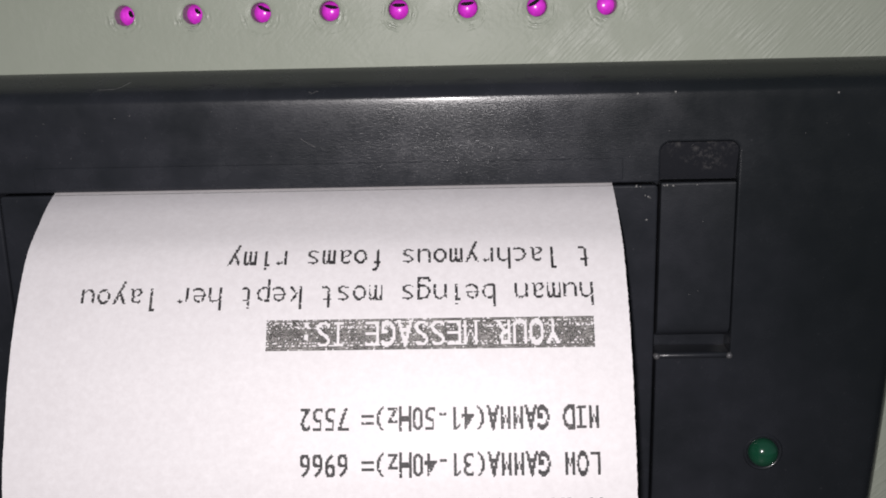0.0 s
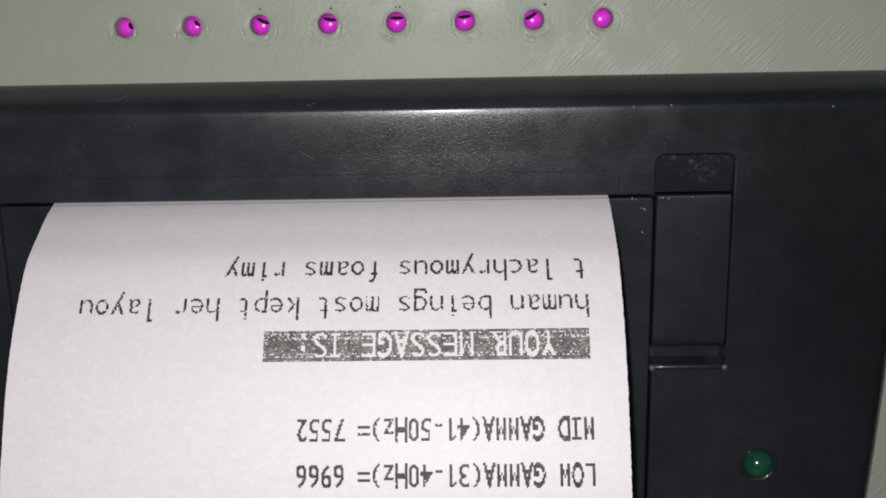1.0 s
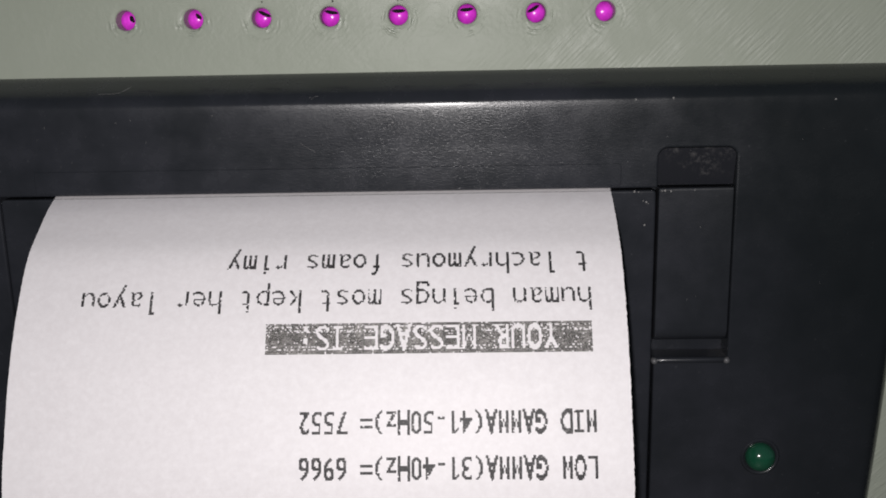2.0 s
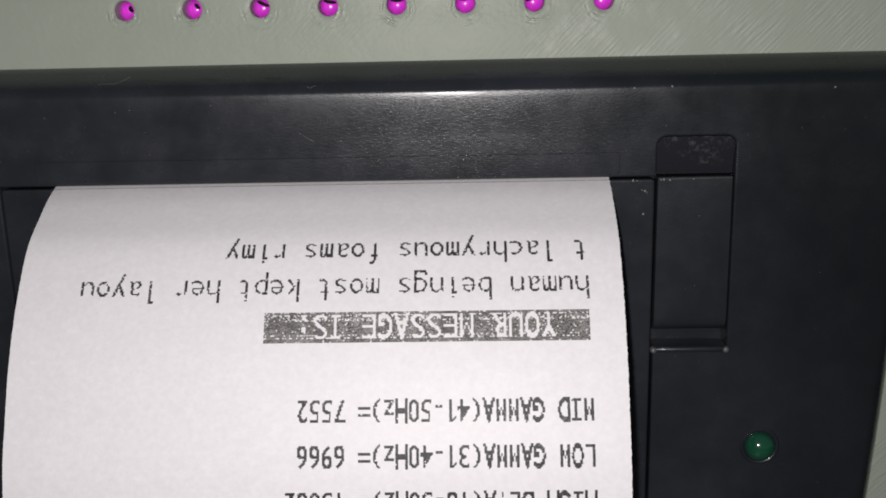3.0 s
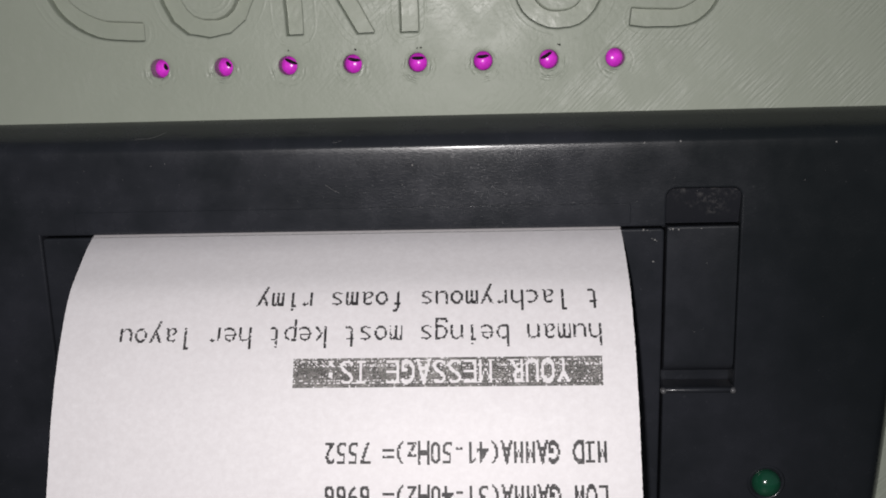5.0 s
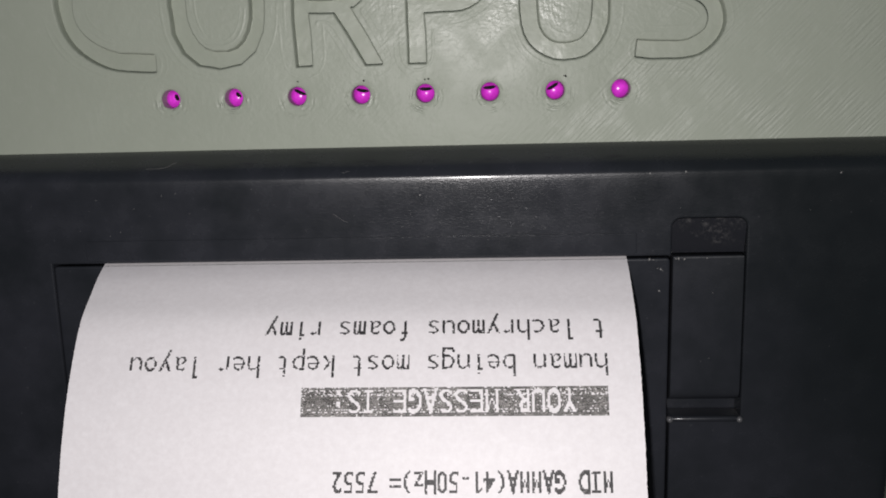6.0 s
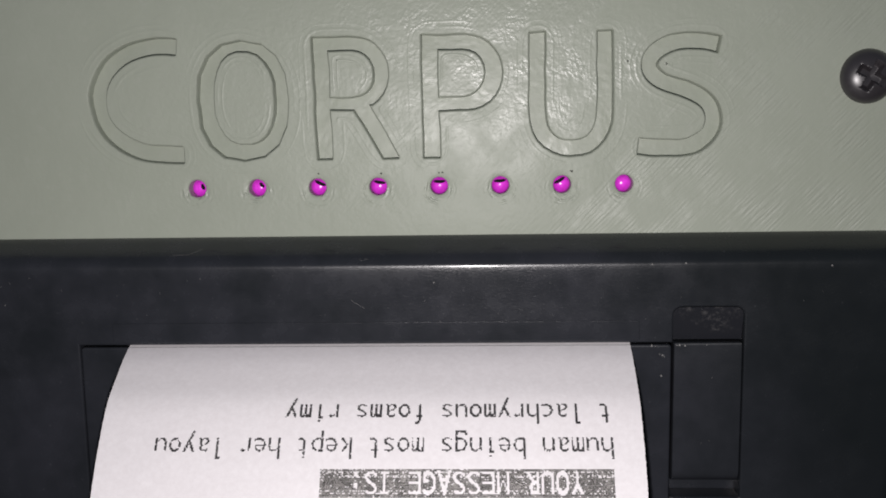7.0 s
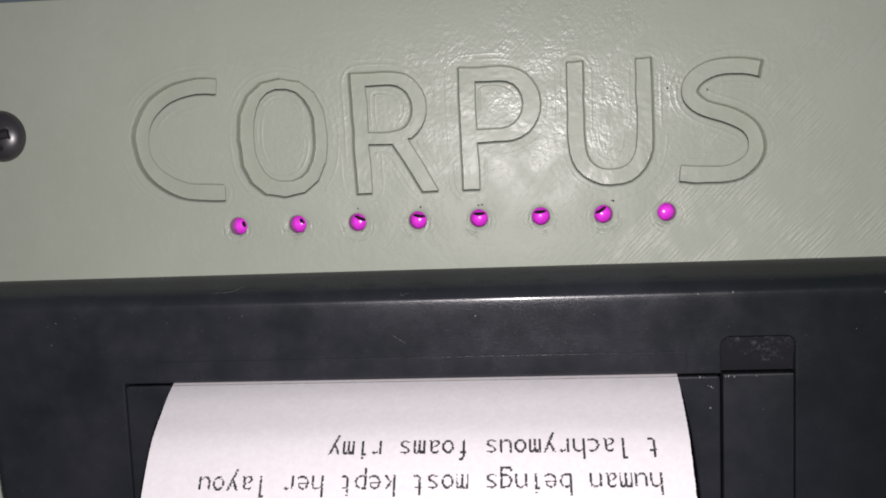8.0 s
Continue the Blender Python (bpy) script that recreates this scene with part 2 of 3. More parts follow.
def curve_through(pts, n=8):
    """Catmull-Rom points through pts."""
    p = [2 * Vector(pts[0]) - Vector(pts[1])] + [Vector(q) for q in pts] + [2 * Vector(pts[-1]) - Vector(pts[-2])]
    out = []
    for i in range(1, len(p) - 2):
        for k in range(n):
            t = k / n
            out.append(0.5 * (2 * p[i] + (p[i + 1] - p[i - 1]) * t + (2 * p[i - 1] - 5 * p[i] + 4 * p[i + 1] - p[i + 2]) * t * t
                              + (3 * p[i] - p[i - 1] - 3 * p[i + 1] + p[i + 2]) * t ** 3))
    return out + [p[-2]]


def stroke(line, width):
    """The outline of an open stroke with flat ends."""
    left, right = [], []
    for i, p in enumerate(line):
        d = (line[min(i + 1, len(line) - 1)] - line[max(i - 1, 0)]).normalized()
        side = Vector((d.y, -d.x)) * width / 2
        right.append(tuple(p + side))
        left.append(tuple(p - side))
    return right + left[::-1]


def arc(cx, cz, rx, rz, a0, a1, n=10, power=2.0):
    out = []
    for i in range(n + 1):
        t = radians(a0 + (a1 - a0) * i / n)
        c, s = math.cos(t), math.sin(t)
        out.append(Vector((cx + rx * math.copysign(abs(c) ** (2 / power), c), cz + rz * math.copysign(abs(s) ** (2 / power), s))))
    return out


# ---- setting: the surface under the device ----
bm = bmesh.new()
bmesh.ops.create_grid(bm, x_segments=1, y_segments=1, size=60)
bmesh.ops.translate(bm, verts=bm.verts, vec=(3.2, 0, -9.62))
tagged(finish("table_surface", bm, TABLE, smooth=0), "plain dark table surface under the device", "table", kind="structure")

# ---- the enclosure and its front panel ----
MID_X = 3.2
FACE = -0.437
LED_XS = [LED_X0 + LED_STEP * i for i in range(8)]

box = thing("enclosure", "grey-green printed plastic box behind the front panel", "enclosure", (MID_X, 4, -9.6))
bm = bmesh.new()
outer = rounded(MID_X - 6.6, MID_X + 6.6, -9.6, 2.62, 0.3)
rows = [loop(bm, outer, 0.31), loop(bm, outer, 8.0)]
bridge(bm, *rows)
bm.faces.new(rows[1])
bmesh.ops.translate(bm, verts=bm.verts, vec=(-MID_X, -4, 9.6))
part("shell", bm, PLA, box)

panel = thing("front_panel", "grey-green printed plastic panel with engraved lettering and a row of holes", "panel")
holes = [(circle(x, 0, 0.103, 28), 1, 0.07, 0.022) for x in LED_XS] + [rounded(MID_X - 5.4, MID_X + 5.4, -7.9, -0.85, 0.3)]


def melted(ring, step=0.05, sway=0.011):
    """An outline with the small swings of a printed bead."""
    out = []
    for i, p in enumerate(ring):
        a, b = Vector(p), Vector(ring[(i + 1) % len(ring)])
        n = max(1, int((b - a).length / step))
        for k in range(n):
            q = a.lerp(b, k / n)
            d = noise.noise_vector(Vector((q.x * 4.5, q.y * 4.5, 0.7)))
            out.append((q.x + d.x * sway, q.y + d.y * sway))
    return out


def letters():
    """The outlines of the six engraved letters, each an outer ring and its holes."""
    c = stroke(arc(0.425, 1.019, 0.783, 0.621, 79, 270, 24, 2.1) + [Vector((0.625, 0.398))], 0.185)
    o = arc(1.343, 1.003, 0.534, 0.683, 0, 360, 16, 2.35)[:-1], arc(1.36, 1.03, 0.36, 0.535, 0, 360, 22, 2.35)[:-1]
    r = ([(2.195, 0.325), (2.365, 0.325), (2.355, 0.885), (2.63, 0.885), (2.965, 0.33), (3.15, 0.33), (2.80, 0.94)]
         + arc(2.66, 1.295, 0.37, 0.405, -60, 90, 12) + [(2.165, 1.71)])
    r_hole = [(2.35, 1.02), (2.60, 1.02)] + arc(2.635, 1.29, 0.24, 0.265, -90, 90, 10)[1:] + [(2.345, 1.555)]
    p = [(3.43, 0.33), (3.61, 0.33), (3.60, 0.865)] + arc(3.92, 1.2875, 0.42, 0.4225, -90, 90, 14) + [(3.42, 1.71)]
    p_hole = [(3.60, 1.01)] + arc(3.89, 1.28, 0.255, 0.27, -90, 90, 10) + [(3.60, 1.55)]
    u = stroke([Vector((4.733, 1.72))] + arc(5.12, 0.83, 0.387, 0.42, 180, 360, 14, 2.2) + [Vector((5.497, 1.73))], 0.174)
    s = stroke(curve_through([(6.775, 1.55), (6.55, 1.59), (6.27, 1.58), (6.06, 1.47), (6.00, 1.31), (6.13, 1.155), (6.41, 1.055),
                              (6.64, 0.925), (6.73, 0.74), (6.68, 0.545), (6.47, 0.42), (6.15, 0.40), (5.885, 0.425)], 5), 0.18)
    c, r, r_hole, p, p_hole, u, s = [melted(q) for q in (c, r, r_hole, p, p_hole, u, s)]
    o = melted(o[0]), melted(o[1])
    return [(c, []), (o[0], [o[1]]), (r, [r_hole]), (p, [p_hole]), (u, []), (s, [])]


def anticlockwise(pts):
    area = sum(pts[i - 1][0] * p[1] - p[0] * pts[i - 1][1] for i, p in enumerate(pts))
    pts = [tuple(p) for p in pts]
    return pts if area > 0 else pts[::-1]


# the letters are cut into the plate, each with a floor of its own
DEEP = 0.135
for ring, inner in letters():
    ring, inner = anticlockwise(ring), [anticlockwise(h) for h in inner]
    holes.append((ring, 1, 0.022, 0.055))
    holes += [(h, -1, 0.022, 0.055) for h in inner]
    part("engraved_letter", plate(grown(ring, 0.03), DEEP, 0.08, 0.002, [grown(h, -0.03) for h in inner]), LETTER_PLA, panel, smooth=13)
part("plate", plate(rounded(MID_X - 6.7, MID_X + 6.7, -9.6, 2.72, 0.25), 0.0, 0.3, 0.02, holes), PLA, panel, smooth=28)


def bead(ring, start, width, height):
    """A low rounded ridge of plastic that follows an outline at a distance, and comes and goes along it."""
    bm = bmesh.new()
    strength = [max(0.0, min(1.0, 0.5 + 2.2 * noise.noise(Vector((x * 2.3, z * 2.3, start * 40))))) for x, z in ring]
    rows = []
    for f in (0, 0.2, 0.4, 0.6, 0.8, 1.0):
        y = math.sin(math.pi * f)
        rows.append([bm.verts.new((x, 0.002 - (height * k + 0.002) * y if k > 0.02 else 0.002, z)) for (x, z), k in zip(grown(ring, start + width * f), strength)])
    for a, b in zip(rows, rows[1:]):
        bridge(bm, a, b)
    return bm


def eased(ring, times=5):
    """An outline with its corners eased."""
    for _ in range(times):
        ring = [tuple((Vector(ring[i - 1]) + 2 * Vector(p) + Vector(ring[(i + 1) % len(ring)])) / 4) for i, p in enumerate(ring)]
    return ring


# the printer's passes round each letter stand slightly proud
for ring, inner in letters():
    ring = eased(anticlockwise(ring))
    part("contour_bead", bead(ring, 0.06, 0.055, 0.0026), PLA, panel, smooth=60)
    part("contour_bead", bead(ring, 0.125, 0.05, 0.0018), PLA, panel, smooth=60)
    for h in inner:
        h = eased(anticlockwise(h))
        part("contour_bead", bead(h, -0.03, -0.045, 0.004), PLA, panel, smooth=60)
        part("contour_bead", bead(h, -0.085, -0.04, 0.0035), PLA, panel, smooth=60)

# ---- small lit lamps behind the row of holes ----
TURNS = (20, 40, 65, 80, 90, 95, 120, 150)
for x, turn in zip(LED_XS, TURNS):
    led = thing("indicator_light", "small magenta light glowing in a panel hole", "indicator light", (x, 0.15, 0), "row of lit panel holes")
    bm = lathe([(0.1, 0.15), (0.1, 0.02), (0.085, -0.02), (0.06, -0.04), (0.03, -0.05), (0.0, -0.052)], 28)
    part("lens", bm, MAGENTA, led)
    a = radians(turn)
    bm = bmesh.new()
    size = 0.6 if turn in (20, 40, 150) else 1.15
    pts = [(0.062 * math.cos(t) * size, 0.026 * math.sin(t)) for t in [radians(180 + 180 * i / 8) for i in range(9)]]
    pts += [(0.062 * size * 0.6, 0.012), (-0.062 * size * 0.6, 0.012)]
    spin = a - math.pi / 2
    pts = [(0.05 * math.cos(a) + px * math.cos(spin) - pz * math.sin(spin), 0.05 * math.sin(a) + px * math.sin(spin) + pz * math.cos(spin)) for px, pz in pts]
    front, back = loop(bm, pts, -0.058), loop(bm, pts, -0.02)
    bridge(bm, front, back)
    bm.faces.new(front)
    bm.faces.new(back)
    if turn != 150:
        part("chip", bm, CHIP, led, "dark chip")
    else:
        bm.free()


# ---- screws ----
def screw_head(place, turn):
    """A black pan-head screw with a cross recess."""
    ob = thing("panel_screw", "glossy black pan-head screw with a cross recess", "screw", place, "screws of the front panel")
    bm = bmesh.new()
    rows, n, radius = [], 72, 0.302
    for k in range(29):
        r = radius * (1 - k / 28) + 0.0008
        ring = []
        for i in range(n):
            t = 2 * math.pi * i / n
            y = -0.02 - 0.16 * max(0.0, 1 - (r / radius) ** 2.6) ** 0.6
            px, pz = r * math.cos(t - turn), r * math.sin(t - turn)
            arm = max(min(abs(px), abs(pz)) / 0.042, max(abs(px), abs(pz)) / 0.145)
            y += 0.11 * max(0.0, min(1.0, (1.25 - arm) / 0.4)) * (1 - 0.5 * r / radius)
            ring.append(bm.verts.new((r * math.cos(t), y, r * math.sin(t))))
        rows.append(ring)
    rows.insert(0, [bm.verts.new((v.co.x, 0.0, v.co.z)) for v in rows[0]])
    for a, b in zip(rows, rows[1:]):
        bridge(bm, a, b)
    bm.faces.new(rows[-1])
    part("head", bm, SCREW, ob, smooth=50)
    part("shank", lathe([(0.14, 0.0), (0.14, 0.3), (0.13, 1.0), (0.02, 1.1)], 20), SCREW, ob)


screw_head((8.41, 0, 1.165), 1.05)
screw_head((-2.04, 0, 1.165), 0.2)

# ---- the panel printer ----
printer = thing("receipt_printer", "black plastic panel-mounted receipt printer with a hinged cover", "printer")
X0, X1, Z0, Z1 = -2.49, 8.96, -8.3, -0.572
OPENING = ([(-0.57, -7.2), (6.24, -7.2), (6.24, -3.615), (7.015, -3.615)]
        + [tuple(p) for p in arc(6.915, -1.46, 0.1, 0.1, 0, 90, 6)] + [tuple(p) for p in arc(6.325, -1.46, 0.1, 0.1, 90, 180, 6)]
        + [(6.225, -1.765), (-0.57, -1.765)])
# the bezel from its outer edge inwards: a rounded lip, then a face that falls away a little
PROFILE = [(0, 0.0), (0.01, -0.05), (0.05, -0.14), (0.09, -0.22), (0.12, -0.285), (0.15, -0.335), (0.18, -0.375), (0.21, -0.405), (0.235, -0.4235),
           (0.252, -0.4325), (0.268, -0.439), (0.283, -0.4435), (0.298, -0.446), (0.315, -0.447), (0.36, -0.4468), (0.45, -0.4448), (0.58, -0.4408), (0.70, -0.4378), (0.75, FACE)]


def face_y(z):
    """How far the printer's face stands out at a height below its top edge."""
    return float(np.interp(Z1 - z, [p[0] for p in PROFILE], [p[1] for p in PROFILE]))


def bezel_outline(inset):
    """The bezel's rounded outline; its sides bow and draw in towards the bottom."""
    pts, out = rounded(X0 + inset, X1 - inset, Z0 + inset, Z1 - inset, 0.28, 10), []
    for i, p in enumerate(pts):
        a, b = Vector(p), Vector(pts[(i + 1) % len(pts)])
        n = 20 if (b - a).length > 1 else 1
        out += [a.lerp(b, k / n) for k in range(n)]
    bow = [min(5.0, abs(q.y + 1.0)) ** 2 for q in out]
    return [(q.x - (0.0085 * w * (q.x - MID_X) / (X1 - MID_X) if q.x > MID_X else 0.02 * w * (MID_X - q.x) / (X0 - MID_X)), q.y) for q, w in zip(out, bow)]


bm = bmesh.new()
rows = []
for inset, y in PROFILE:
    rows.append(loop(bm, bezel_outline(inset), y))
for a, b in zip(rows, rows[1:]):
    bridge(bm, a, b)
rim = [loop(bm, grown(OPENING, 0.022), FACE), loop(bm, grown(OPENING, 0.007), FACE + 0.005), loop(bm, OPENING, FACE + 0.022), loop(bm, OPENING, -0.17)]
for a, b in zip(rim, rim[1:]):
    bridge(bm, a, b)
fill(bm, [rows[-1], rim[0]])
fill(bm, [rim[-1]])
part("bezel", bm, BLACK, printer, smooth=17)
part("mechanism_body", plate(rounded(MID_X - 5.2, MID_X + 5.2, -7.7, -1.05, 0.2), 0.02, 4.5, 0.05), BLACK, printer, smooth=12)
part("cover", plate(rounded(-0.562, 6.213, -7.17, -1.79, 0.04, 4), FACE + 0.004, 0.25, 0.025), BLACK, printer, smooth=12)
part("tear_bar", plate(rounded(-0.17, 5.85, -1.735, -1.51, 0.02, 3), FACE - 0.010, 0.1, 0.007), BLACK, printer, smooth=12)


def bar_along_x(profile, xs, inset):
    """A bar along x with a closed profile of (z, y) and softened ends."""
    bm = bmesh.new()
    cz, cy = sum(p[0] for p in profile) / len(profile), sum(p[1] for p in profile) / len(profile)
    rows = []
    for x, k in ((xs[0], 1), (xs[0] + inset * 0.3, 0.35), (xs[0] + inset, 0), (xs[1] - inset, 0), (xs[1] - inset * 0.3, 0.35), (xs[1], 1)):
        rows.append([bm.verts.new((x, y + math.copysign(min(inset, abs(cy - y)), cy - y) * k, z + math.copysign(min(inset, abs(cz - z)), cz - z) * k)) for z, y in profile])
    for a, b in zip(rows, rows[1:]):
        bridge(bm, a, b)
    bm.faces.new(rows[0])
    bm.faces.new(rows[-1])
    return bm


top = FACE + 0.004
lever = [(-1.772, -0.23), (-1.772, top + 0.012), (-1.776, top + 0.004), (-1.786, top), (-1.80, top), (-2.4, top), (-3.0, top), (-3.26, top), (-3.28, top)]
lever += [(-3.28 - 0.15 * math.sin(radians(a)), top + 0.15 * (1 - math.cos(radians(a)))) for a in range(15, 91, 15)] + [(-3.43, -0.23)]
part("release_lever", bar_along_x(lever, (6.242, 7.002), 0.012), LEVER_BLACK, printer, smooth=25)
foot = [(-3.585, -0.19), (-3.585, FACE + 0.02), (-3.59, FACE - 0.008), (-3.60, FACE - 0.02), (-3.615, FACE - 0.025), (-3.63, FACE - 0.022),
        (-3.645, FACE - 0.012), (-3.655, FACE + 0.005), (-3.655, -0.19)]
part("lever_foot", bar_along_x(foot, (6.233, 7.014), 0.004), LEVER_BLACK, printer)
for x in (6.245, 7.005):
    part("pivot", lathe([(0.034, FACE + 0.02), (0.034, FACE - 0.015), (0.03, FACE - 0.028), (0.02, FACE - 0.038), (0.01, FACE - 0.042), (0, FACE - 0.043)], 16, (x, -3.622)), WORN, printer, "worn grey pivot tip")
scoop = bmesh.new()
ring = [(6.228, -1.752), (7.012, -1.752)] + [tuple(p) for p in arc(6.917, -1.459, 0.095, 0.095, 0, 90, 6) + arc(6.323, -1.459, 0.095, 0.095, 90, 180, 6)]
rows = [loop(scoop, ring, -0.3), loop(scoop, ring, -0.19)]
for v in rows[0]:
    v.co.y = -0.42 + 0.09 * ((-1.37 - v.co.z) / 0.38) ** 1.3 if v.co.z < -1.37 else -0.42
bridge(scoop, *rows)
scoop.faces.new(rows[0])
scoop.faces.new(rows[1])
part("finger_scoop", scoop, SCUFFED, printer, "scuffed finger recess")
lamp = part("status_light", lathe([(0.16, -0.35), (0.16, -0.45)] + [(0.16 * math.cos(radians(a)), -0.45 - 0.14 * math.sin(radians(a))) for a in range(10, 91, 10)], 36, (7.42, -4.73)), GREEN, printer, "unlit green status light")
part("collar", lathe([(0.215, FACE + 0.01), (0.21, FACE - 0.008), (0.195, FACE - 0.022), (0.178, FACE - 0.018), (0.165, FACE - 0.002), (0.165, FACE + 0.01)], 36, (7.42, -4.73)), BLACK, lamp)

# ---- the receipt ----
SIDE = [(-0.24, -1.77), (-0.342, -1.765), (-0.58, -1.87), (-0.83, -2.025), (-1.11, -2.225), (-1.33, -2.48), (-1.60, -2.88), (-1.82, -3.3), (-1.985, -3.7),
        (-2.11, -4.02), (-2.20, -4.36), (-2.28, -4.85), (-2.32, -5.4), (-2.30, -6.2), (-2.22, -7.0)]
CURL = curve_through(SIDE, 8)
RUN = [0.0]
for a, b in zip(CURL, CURL[1:]):
    RUN.append(RUN[-1] + (b - a).length)
START = RUN[8]


def on_paper(x, s, lift):
    """The place on the curled receipt, s along it from the slot and lift above its printed side."""
    s += START
    i = min(max(int(np.searchsorted(RUN, s)) - 1, 0), len(CURL) - 2)
    t = (s - RUN[i]) / (RUN[i + 1] - RUN[i])
    p = CURL[i].lerp(CURL[i + 1], t)
    d = (CURL[min(i + 2, len(CURL) - 1)] - CURL[max(i - 1, 0)]).normalized()
    nx, nz = d.y, -d.x
    return Vector((x, p.x + nx * lift, p.y + nz * lift))


receipt = thing("receipt", "white thermal paper receipt curling out of the printer slot", "receipt")
bm = bmesh.new()
grid = []
cols, steps = 24, 420
for k in range(steps + 1):
    s = -START + (RUN[-1]) * k / steps
    wob = [random.uniform(-0.002, 0.002), random.uniform(-0.0035, 0.0035)]
    for lift in (0.0, -0.008):
        grid.append([bm.verts.new(on_paper(5.75 * c / cols + (wob[0] if c == 0 else wob[1] if c == cols else 0), s, lift)) for c in range(cols + 1)])
for k in range(steps):
    a, b, c, d = grid[2 * k], grid[2 * k + 2], grid[2 * k + 1], grid[2 * k + 3]
    for i in range(cols):
        bm.faces.new((a[i], a[i + 1], b[i + 1], b[i]))
        bm.faces.new((c[i], d[i], d[i + 1], c[i + 1]))
    bm.faces.new((a[0], b[0], d[0], c[0]))
    bm.faces.new((a[-1], c[-1], d[-1], b[-1]))
part("sheet", bm, PAPER, receipt, smooth=60)

GLYPHS = {}


def glyph(ch, thin):
    """The vertices and faces of a character of the built-in font."""
    if (ch, thin) not in GLYPHS:
        data = bpy.data.curves.new("glyph", "FONT")
        data.body, data.size, data.offset, data.resolution_u = ch, 1.0, thin, 3
        ob = new("glyph", data)
        deps = bpy.context.evaluated_depsgraph_get()
        me = bpy.data.meshes.new_from_object(ob.evaluated_get(deps), depsgraph=deps)
        GLYPHS[ch, thin] = [v.co.xy.copy() for v in me.vertices], [tuple(p.vertices) for p in me.polygons]
        bpy.data.objects.remove(ob)
        bpy.data.curves.remove(data)
        bpy.data.meshes.remove(me)
    return GLYPHS[ch, thin]


DOT = 0.01263


def covered(ch, thin, xs, ys):
    """Which of the points lie inside a character of the built-in font."""
    verts, faces = glyph(ch, thin)
    inside = np.zeros(xs.shape, bool)
    for f in faces:
        for k in range(1, len(f) - 1):
            a, b, c = verts[f[0]], verts[f[k]], verts[f[k + 1]]
            e = [(q.x - p.x) * (ys - p.y) - (q.y - p.y) * (xs - p.x) for p, q in ((a, b), (b, c), (c, a))]
            inside |= ((e[0] >= 0) & (e[1] >= 0) & (e[2] >= 0)) | ((e[0] <= 0) & (e[1] <= 0) & (e[2] <= 0))
    return inside


def dot_pattern(ch, wide, cap, stem, full):
    """The dots of a character, as the print head burns them: rows from 6 dots under the baseline up, columns from the left.
    stem is the width of its upright strokes in dots."""
    tall = max(v.y for v in glyph("H", 0.0)[0])
    k = cap * DOT / tall
    on = np.zeros((27, wide))
    if ch == " ":
        return on > 0
    draw = "q" if ch == "g" else ch
    plain = [v.x for v in glyph(draw, 0.0)[0]]
    w, room = (max(plain) - min(plain)) * k, full * wide * DOT
    kx = k * room / w if w > room or ch not in "ilt1:-().,=rfI" else k
    thin = round(max(-0.03, min(0.03, (stem * DOT / kx - 0.09) / 2)), 3)
    verts, _ = glyph(draw, thin)
    lo, hi = min(v.x for v in verts), max(v.x for v in verts)
    low, high = min(v.y for v in verts), max(v.y for v in verts)
    ky, shift = k, 0.0
    if ch in "()":
        ky = cap * 1.06 * DOT / (high - low)
        shift = -low * ky - 0.5 * DOT
    for du in (-0.33, 0, 0.33):
        for dv in (-0.33, 0, 0.33):
            c, r = np.meshgrid(np.arange(wide), np.arange(27))
            xs = ((c + 0.5 + du - wide / 2) * DOT) / kx + (lo + hi) / 2
            ys = ((r - 6 + 0.5 + dv) * DOT - shift) / ky
            on += covered(draw, thin, xs, ys)
    on = on >= 4
    mid, x_high = wide // 2, 6 + round(cap * 0.74)
    if ch == "l":
        on[6 + round(high * k / DOT) - 2:6 + round(high * k / DOT), mid - 3:mid + 1] = True
    if ch == "i":
        on[x_high - 2:x_high, mid - 3:mid + 1] = True
    if ch == "t":
        on[x_high - 2:x_high + 4, mid - 2:mid] = True
    if ch == ":":
        on[:] = False
        on[6:10, mid - 1:mid + 2] = on[15:19, mid - 1:mid + 2] = True
    if ch in "I1":
        on[:] = False
        on[6:6 + cap, mid:mid + 2] = True
    if ch == "1":
        for r in range(3):
            on[6 + cap - 2 - r:6 + cap - r, mid - 1 - r] = True
    if ch == "I":
        on[6:8, mid - 3:mid + 4] = on[6 + cap - 2:6 + cap, mid - 3:mid + 4] = True
    if ch == "g":
        on[:2, 2:wide - 3] = True
        on[2:4, 1:3] = True
    if ch in "MW":
        on[:] = False
        left, right = 1, wide - 2
        on[6:6 + cap, left:left + 2] = on[6:6 + cap, right - 1:right + 1] = True
        for r in range(round(cap * 0.6)):
            j = (wide / 2 - left - 1) * r / (cap * 0.6)
            row = 6 + cap - 1 - r if ch == "M" else 6 + r
            for c in (left + 0.5 + j, right - 0.5 - j):
                on[row, int(round(c))] = True
    return on


def line_dots(text, wide, cap, stem, full):
    return np.concatenate([dot_pattern(ch, wide, cap, stem, full) for ch in text], axis=1)


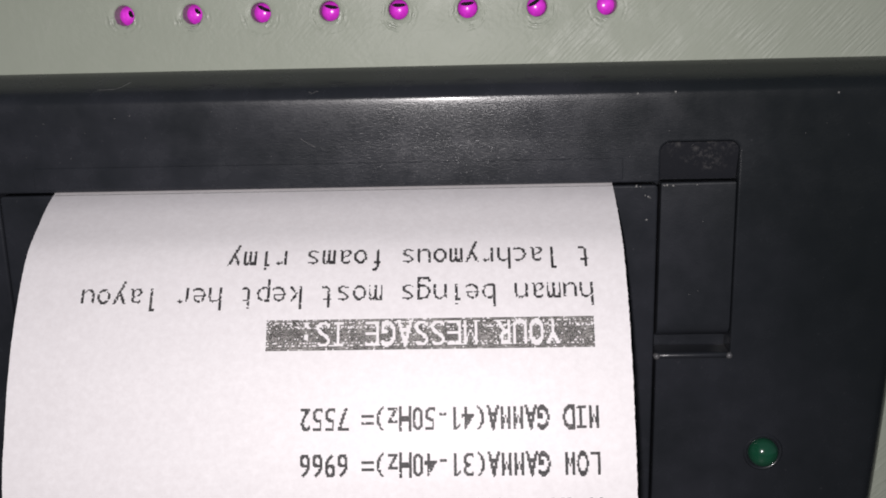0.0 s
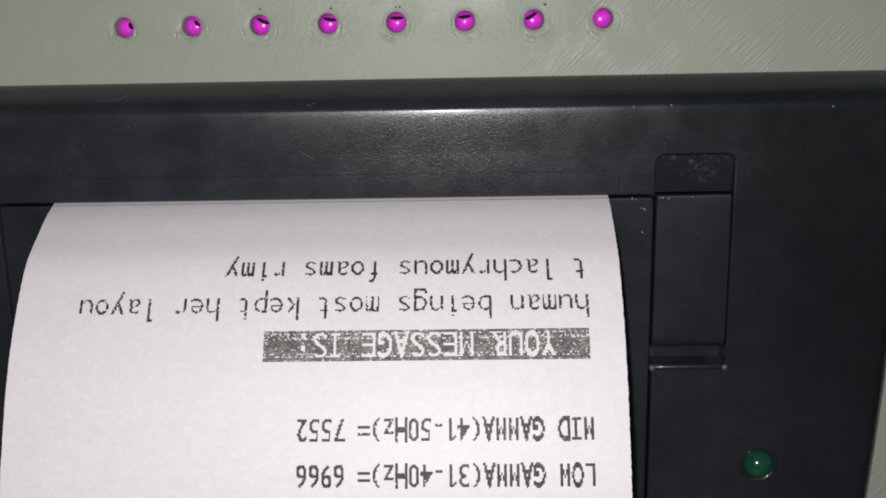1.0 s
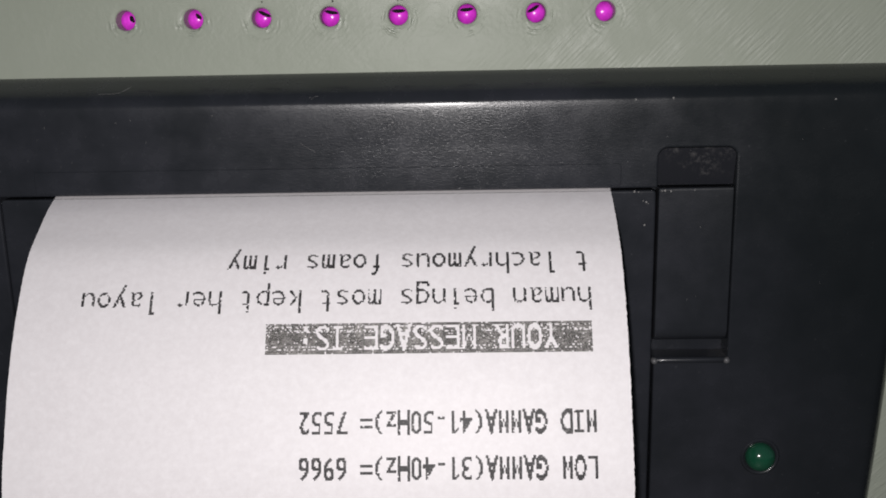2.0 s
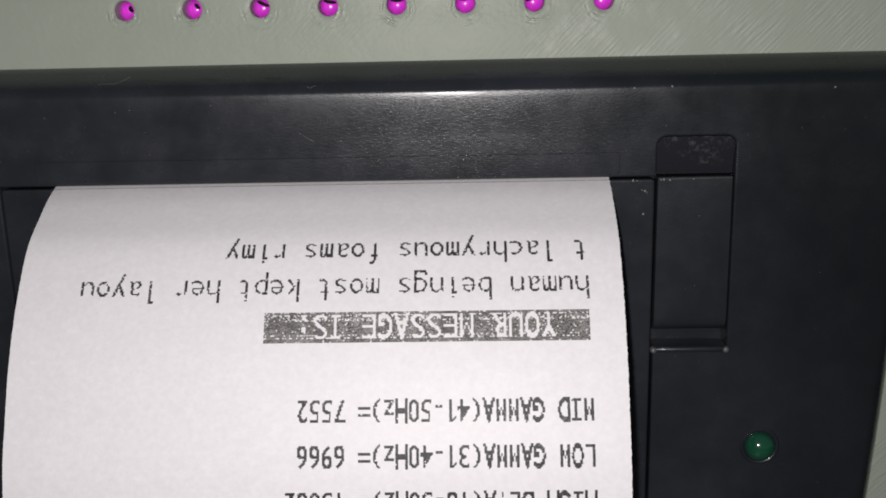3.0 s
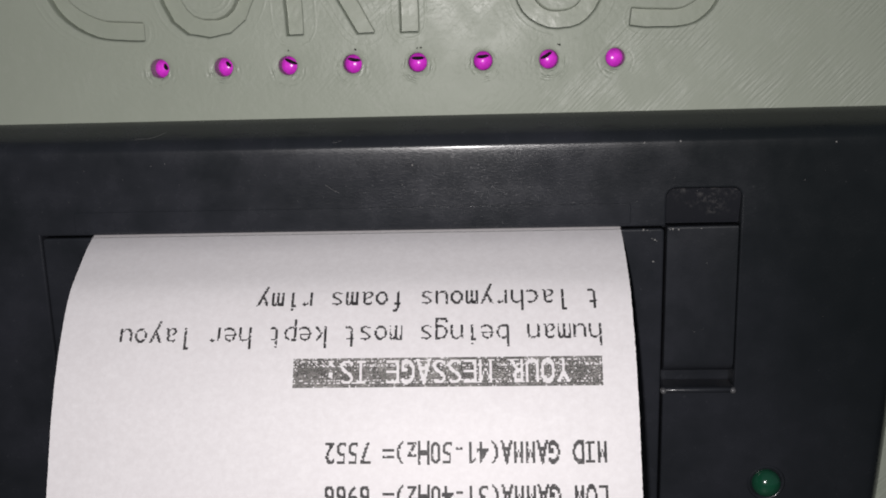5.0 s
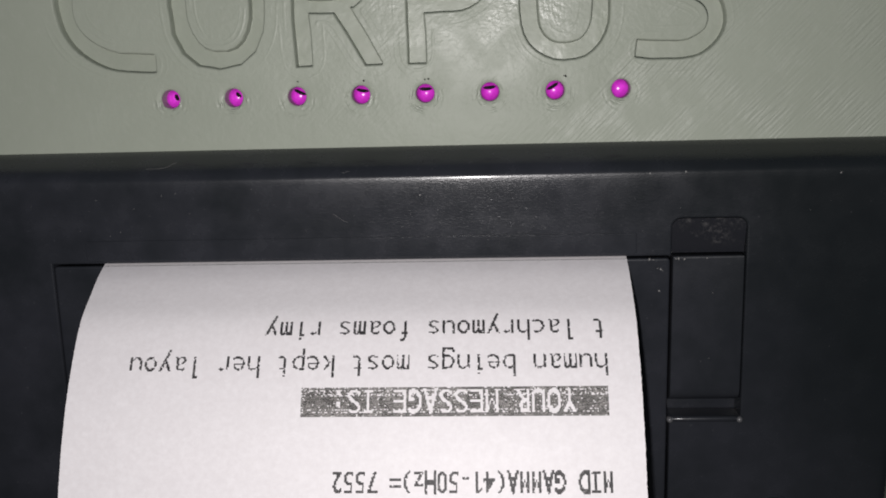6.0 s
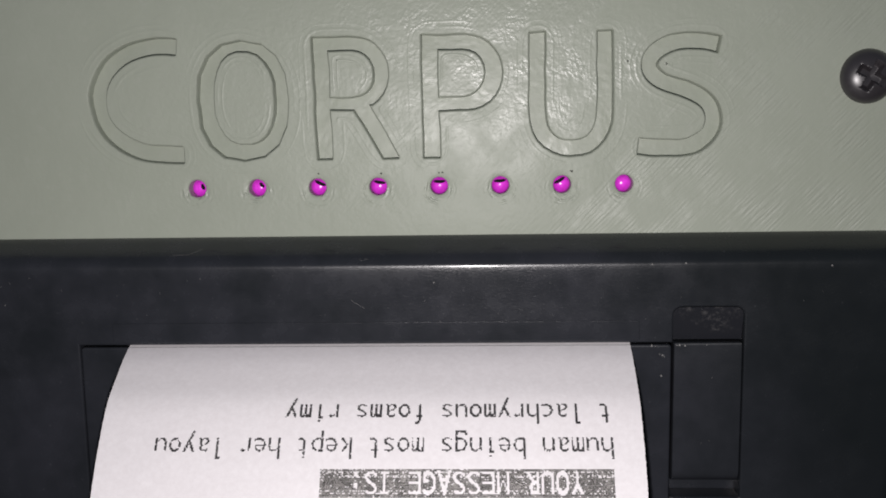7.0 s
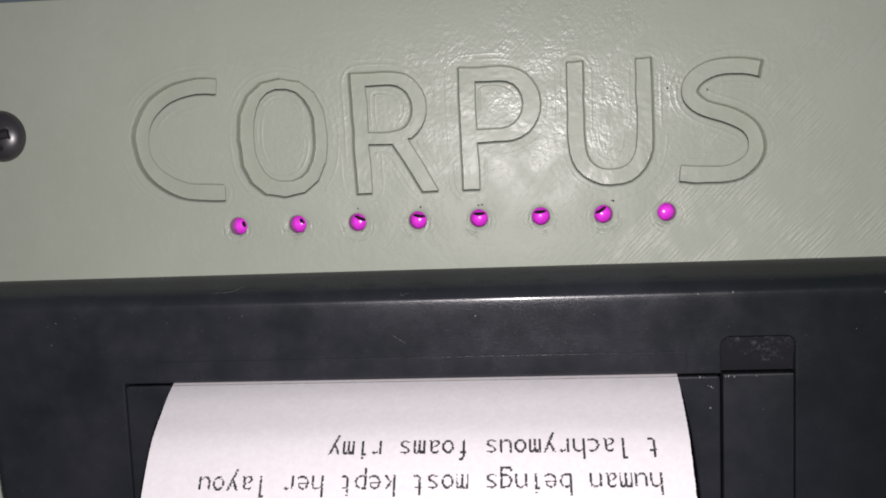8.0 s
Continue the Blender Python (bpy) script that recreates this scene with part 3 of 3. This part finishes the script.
def burned(name, on, x0, s0, material, lift, tall=1.03, label=""):
    """Lays the dots head down on the receipt: each run of dots is one small patch of print."""
    bm = bmesh.new()
    for r in range(on.shape[0]):
        c = 0
        while c < on.shape[1]:
            if not on[r, c]:
                c += 1
                continue
            e = c
            while e < on.shape[1] and on[r, e]:
                e += 1
            jag = random.uniform(-0.12, 0.12)
            a, b = x0 - (c + jag) * DOT, x0 - (e + jag) * DOT
            v0, v1 = s0 + (r - 6) * DOT, s0 + (r - 6 + tall) * DOT
            bm.faces.new([bm.verts.new(on_paper(x, v, lift)) for x, v in ((a, v0), (b, v0), (b, v1), (a, v1))])
            c = e
    return part(name, bm, material, receipt, label, smooth=0)


def printed(text, wide, cap, x0, s0, stem, full, missed=0.0):
    on = line_dots(text, wide, cap, stem, full)
    on &= np.random.random(on.shape) > missed
    return burned("printed_line", on, x0, s0, INK, 0.0022)


printed("t lachrymous foams rimy", 12, 18, 5.445, 0.94, 1.75, 0.84, 0.03)
printed("human beings most kept her layou", 12, 18, 5.445, 1.313, 1.65, 0.84, 0.07)
# white on a dark block, with streaks where the head skipped
head = line_dots("  YOUR MESSAGE IS:  ", 12, 18, 2.1, 0.86)
block = ~head[4:27]
streak = np.random.random((23, 1)) * 0.1 + np.where(np.isin(np.arange(23), (2, 5, 6, 17, 19)), 0.28, 0.0)[:, None]
block &= np.random.random(block.shape) > streak
burned("printed_block", np.concatenate([np.zeros((4, block.shape[1]), bool), block]), 5.42, 1.67, INK_BAR, 0.0016, 0.92, "dark grey printed block with white lettering")
printed("MID GAMMA(41-50Hz)= 7552", 9, 16, 5.44, 2.461, 1.8, 0.86, 0.01)
printed("LOW GAMMA(31-40Hz)= 6966", 9, 16, 5.44, 2.872, 1.8, 0.86, 0.01)
printed("HIGH BETA(18-30Hz)= 15062", 9, 16, 5.44, 3.292, 1.8, 0.86, 0.01)

# ---- dust, lint and scuffs ----
LINT = simple("pale_lint", (0.22, 0.215, 0.21), 0.8)
CRUMB = simple("dark_crumb", (0.03, 0.032, 0.028), 0.7)


def specks(name, label, places, material, low, high):
    bm = bmesh.new()
    for x, y, z in places:
        if y < -0.3:
            y = min(face_y(z), y + 0.03) if z > -1.5 else y
        r = random.uniform(low, high)
        m = Matrix.Translation((x, y - r * 0.3, z)) @ Euler([random.uniform(0, 3) for _ in range(3)]).to_matrix().to_4x4()
        made = bmesh.ops.create_icosphere(bm, subdivisions=1, radius=r, matrix=m)["verts"]
        for v in made:
            v.co += Vector([random.uniform(-0.35, 0.35) * r for _ in range(3)])
            v.co.y = y + (v.co.y - y) * 0.5
    return tagged(finish(name, bm, material, smooth=0), label, "dust", kind="stuff")


spots = [(3.54, FACE, -1.057), (5.145, FACE - 0.004, -1.537), (5.461, FACE - 0.004, -1.539), (-1.41, FACE, -1.283), (5.98, -0.42, -0.87),
         (6.35, -0.42, -0.86), (6.111, FACE, -1.911), (6.08, FACE, -1.90), (6.13, FACE, -1.925), (5.99, FACE, -1.80), (6.03, FACE, -1.805),
         (7.95, -0.42, -0.9), (6.27, FACE, -1.80), (6.30, FACE, -1.795), (6.36, FACE, -1.80), (6.6, FACE, -1.795), (6.10, FACE, -2.15)]
for _ in range(60):
    x = random.uniform(-1.5, 7.9)
    spots.append((x, FACE + 0.003, random.uniform(-1.74, -0.95)) if x < 6 or random.random() < 0.4 else (random.uniform(6.3, 8.0), FACE + 0.002, random.uniform(-3.2, -1.4)))
specks("dust_specks", "pale dust specks scattered over the black printer face", spots[:17], LINT, 0.006, 0.012)
specks("fine_dust", "fine pale dust on the black printer face", spots[17:], LINT, 0.0022, 0.0045)
specks("plastic_crumbs", "dark crumbs and nicks on the printed panel",
       [(5.11, -0.002, 0.156), (5.13, -0.002, 0.15), (2.93, -0.002, 0.15), (3.6, -0.002, 0.15), (3.64, -0.002, 0.155), (2.2, -0.002, 0.16), (5.75, -0.002, 1.38)], CRUMB, 0.008, 0.015)


def hair(points, y):
    bm = bmesh.new()
    line = curve_through(points, 6)
    rows = []
    for p in line:
        rows.append([bm.verts.new((p.x + 0.0014 * math.cos(a), y - 0.001 + 0.0012 * math.sin(a), p.y + 0.0014 * math.cos(a + 1))) for a in (0, 2.1, 4.2)])
    for a, b in zip(rows, rows[1:]):
        bridge(bm, a, b)
    return tagged(finish("lint_hair", bm, LINT), "short pale hair lying on the black printer face", "lint", group="hairs on the printer")


hair([(2.71, -0.79), (2.74, -0.81), (2.76, -0.79), (2.80, -0.785)], -0.425)
hair([(2.60, -1.25), (2.67, -1.30), (2.75, -1.345)], FACE - 0.007)
hair([(3.60, -1.50), (3.625, -1.52), (3.62, -1.56)], FACE - 0.004)
hair([(0.55, -0.73), (0.75, -0.72), (0.9, -0.66)], -0.36)
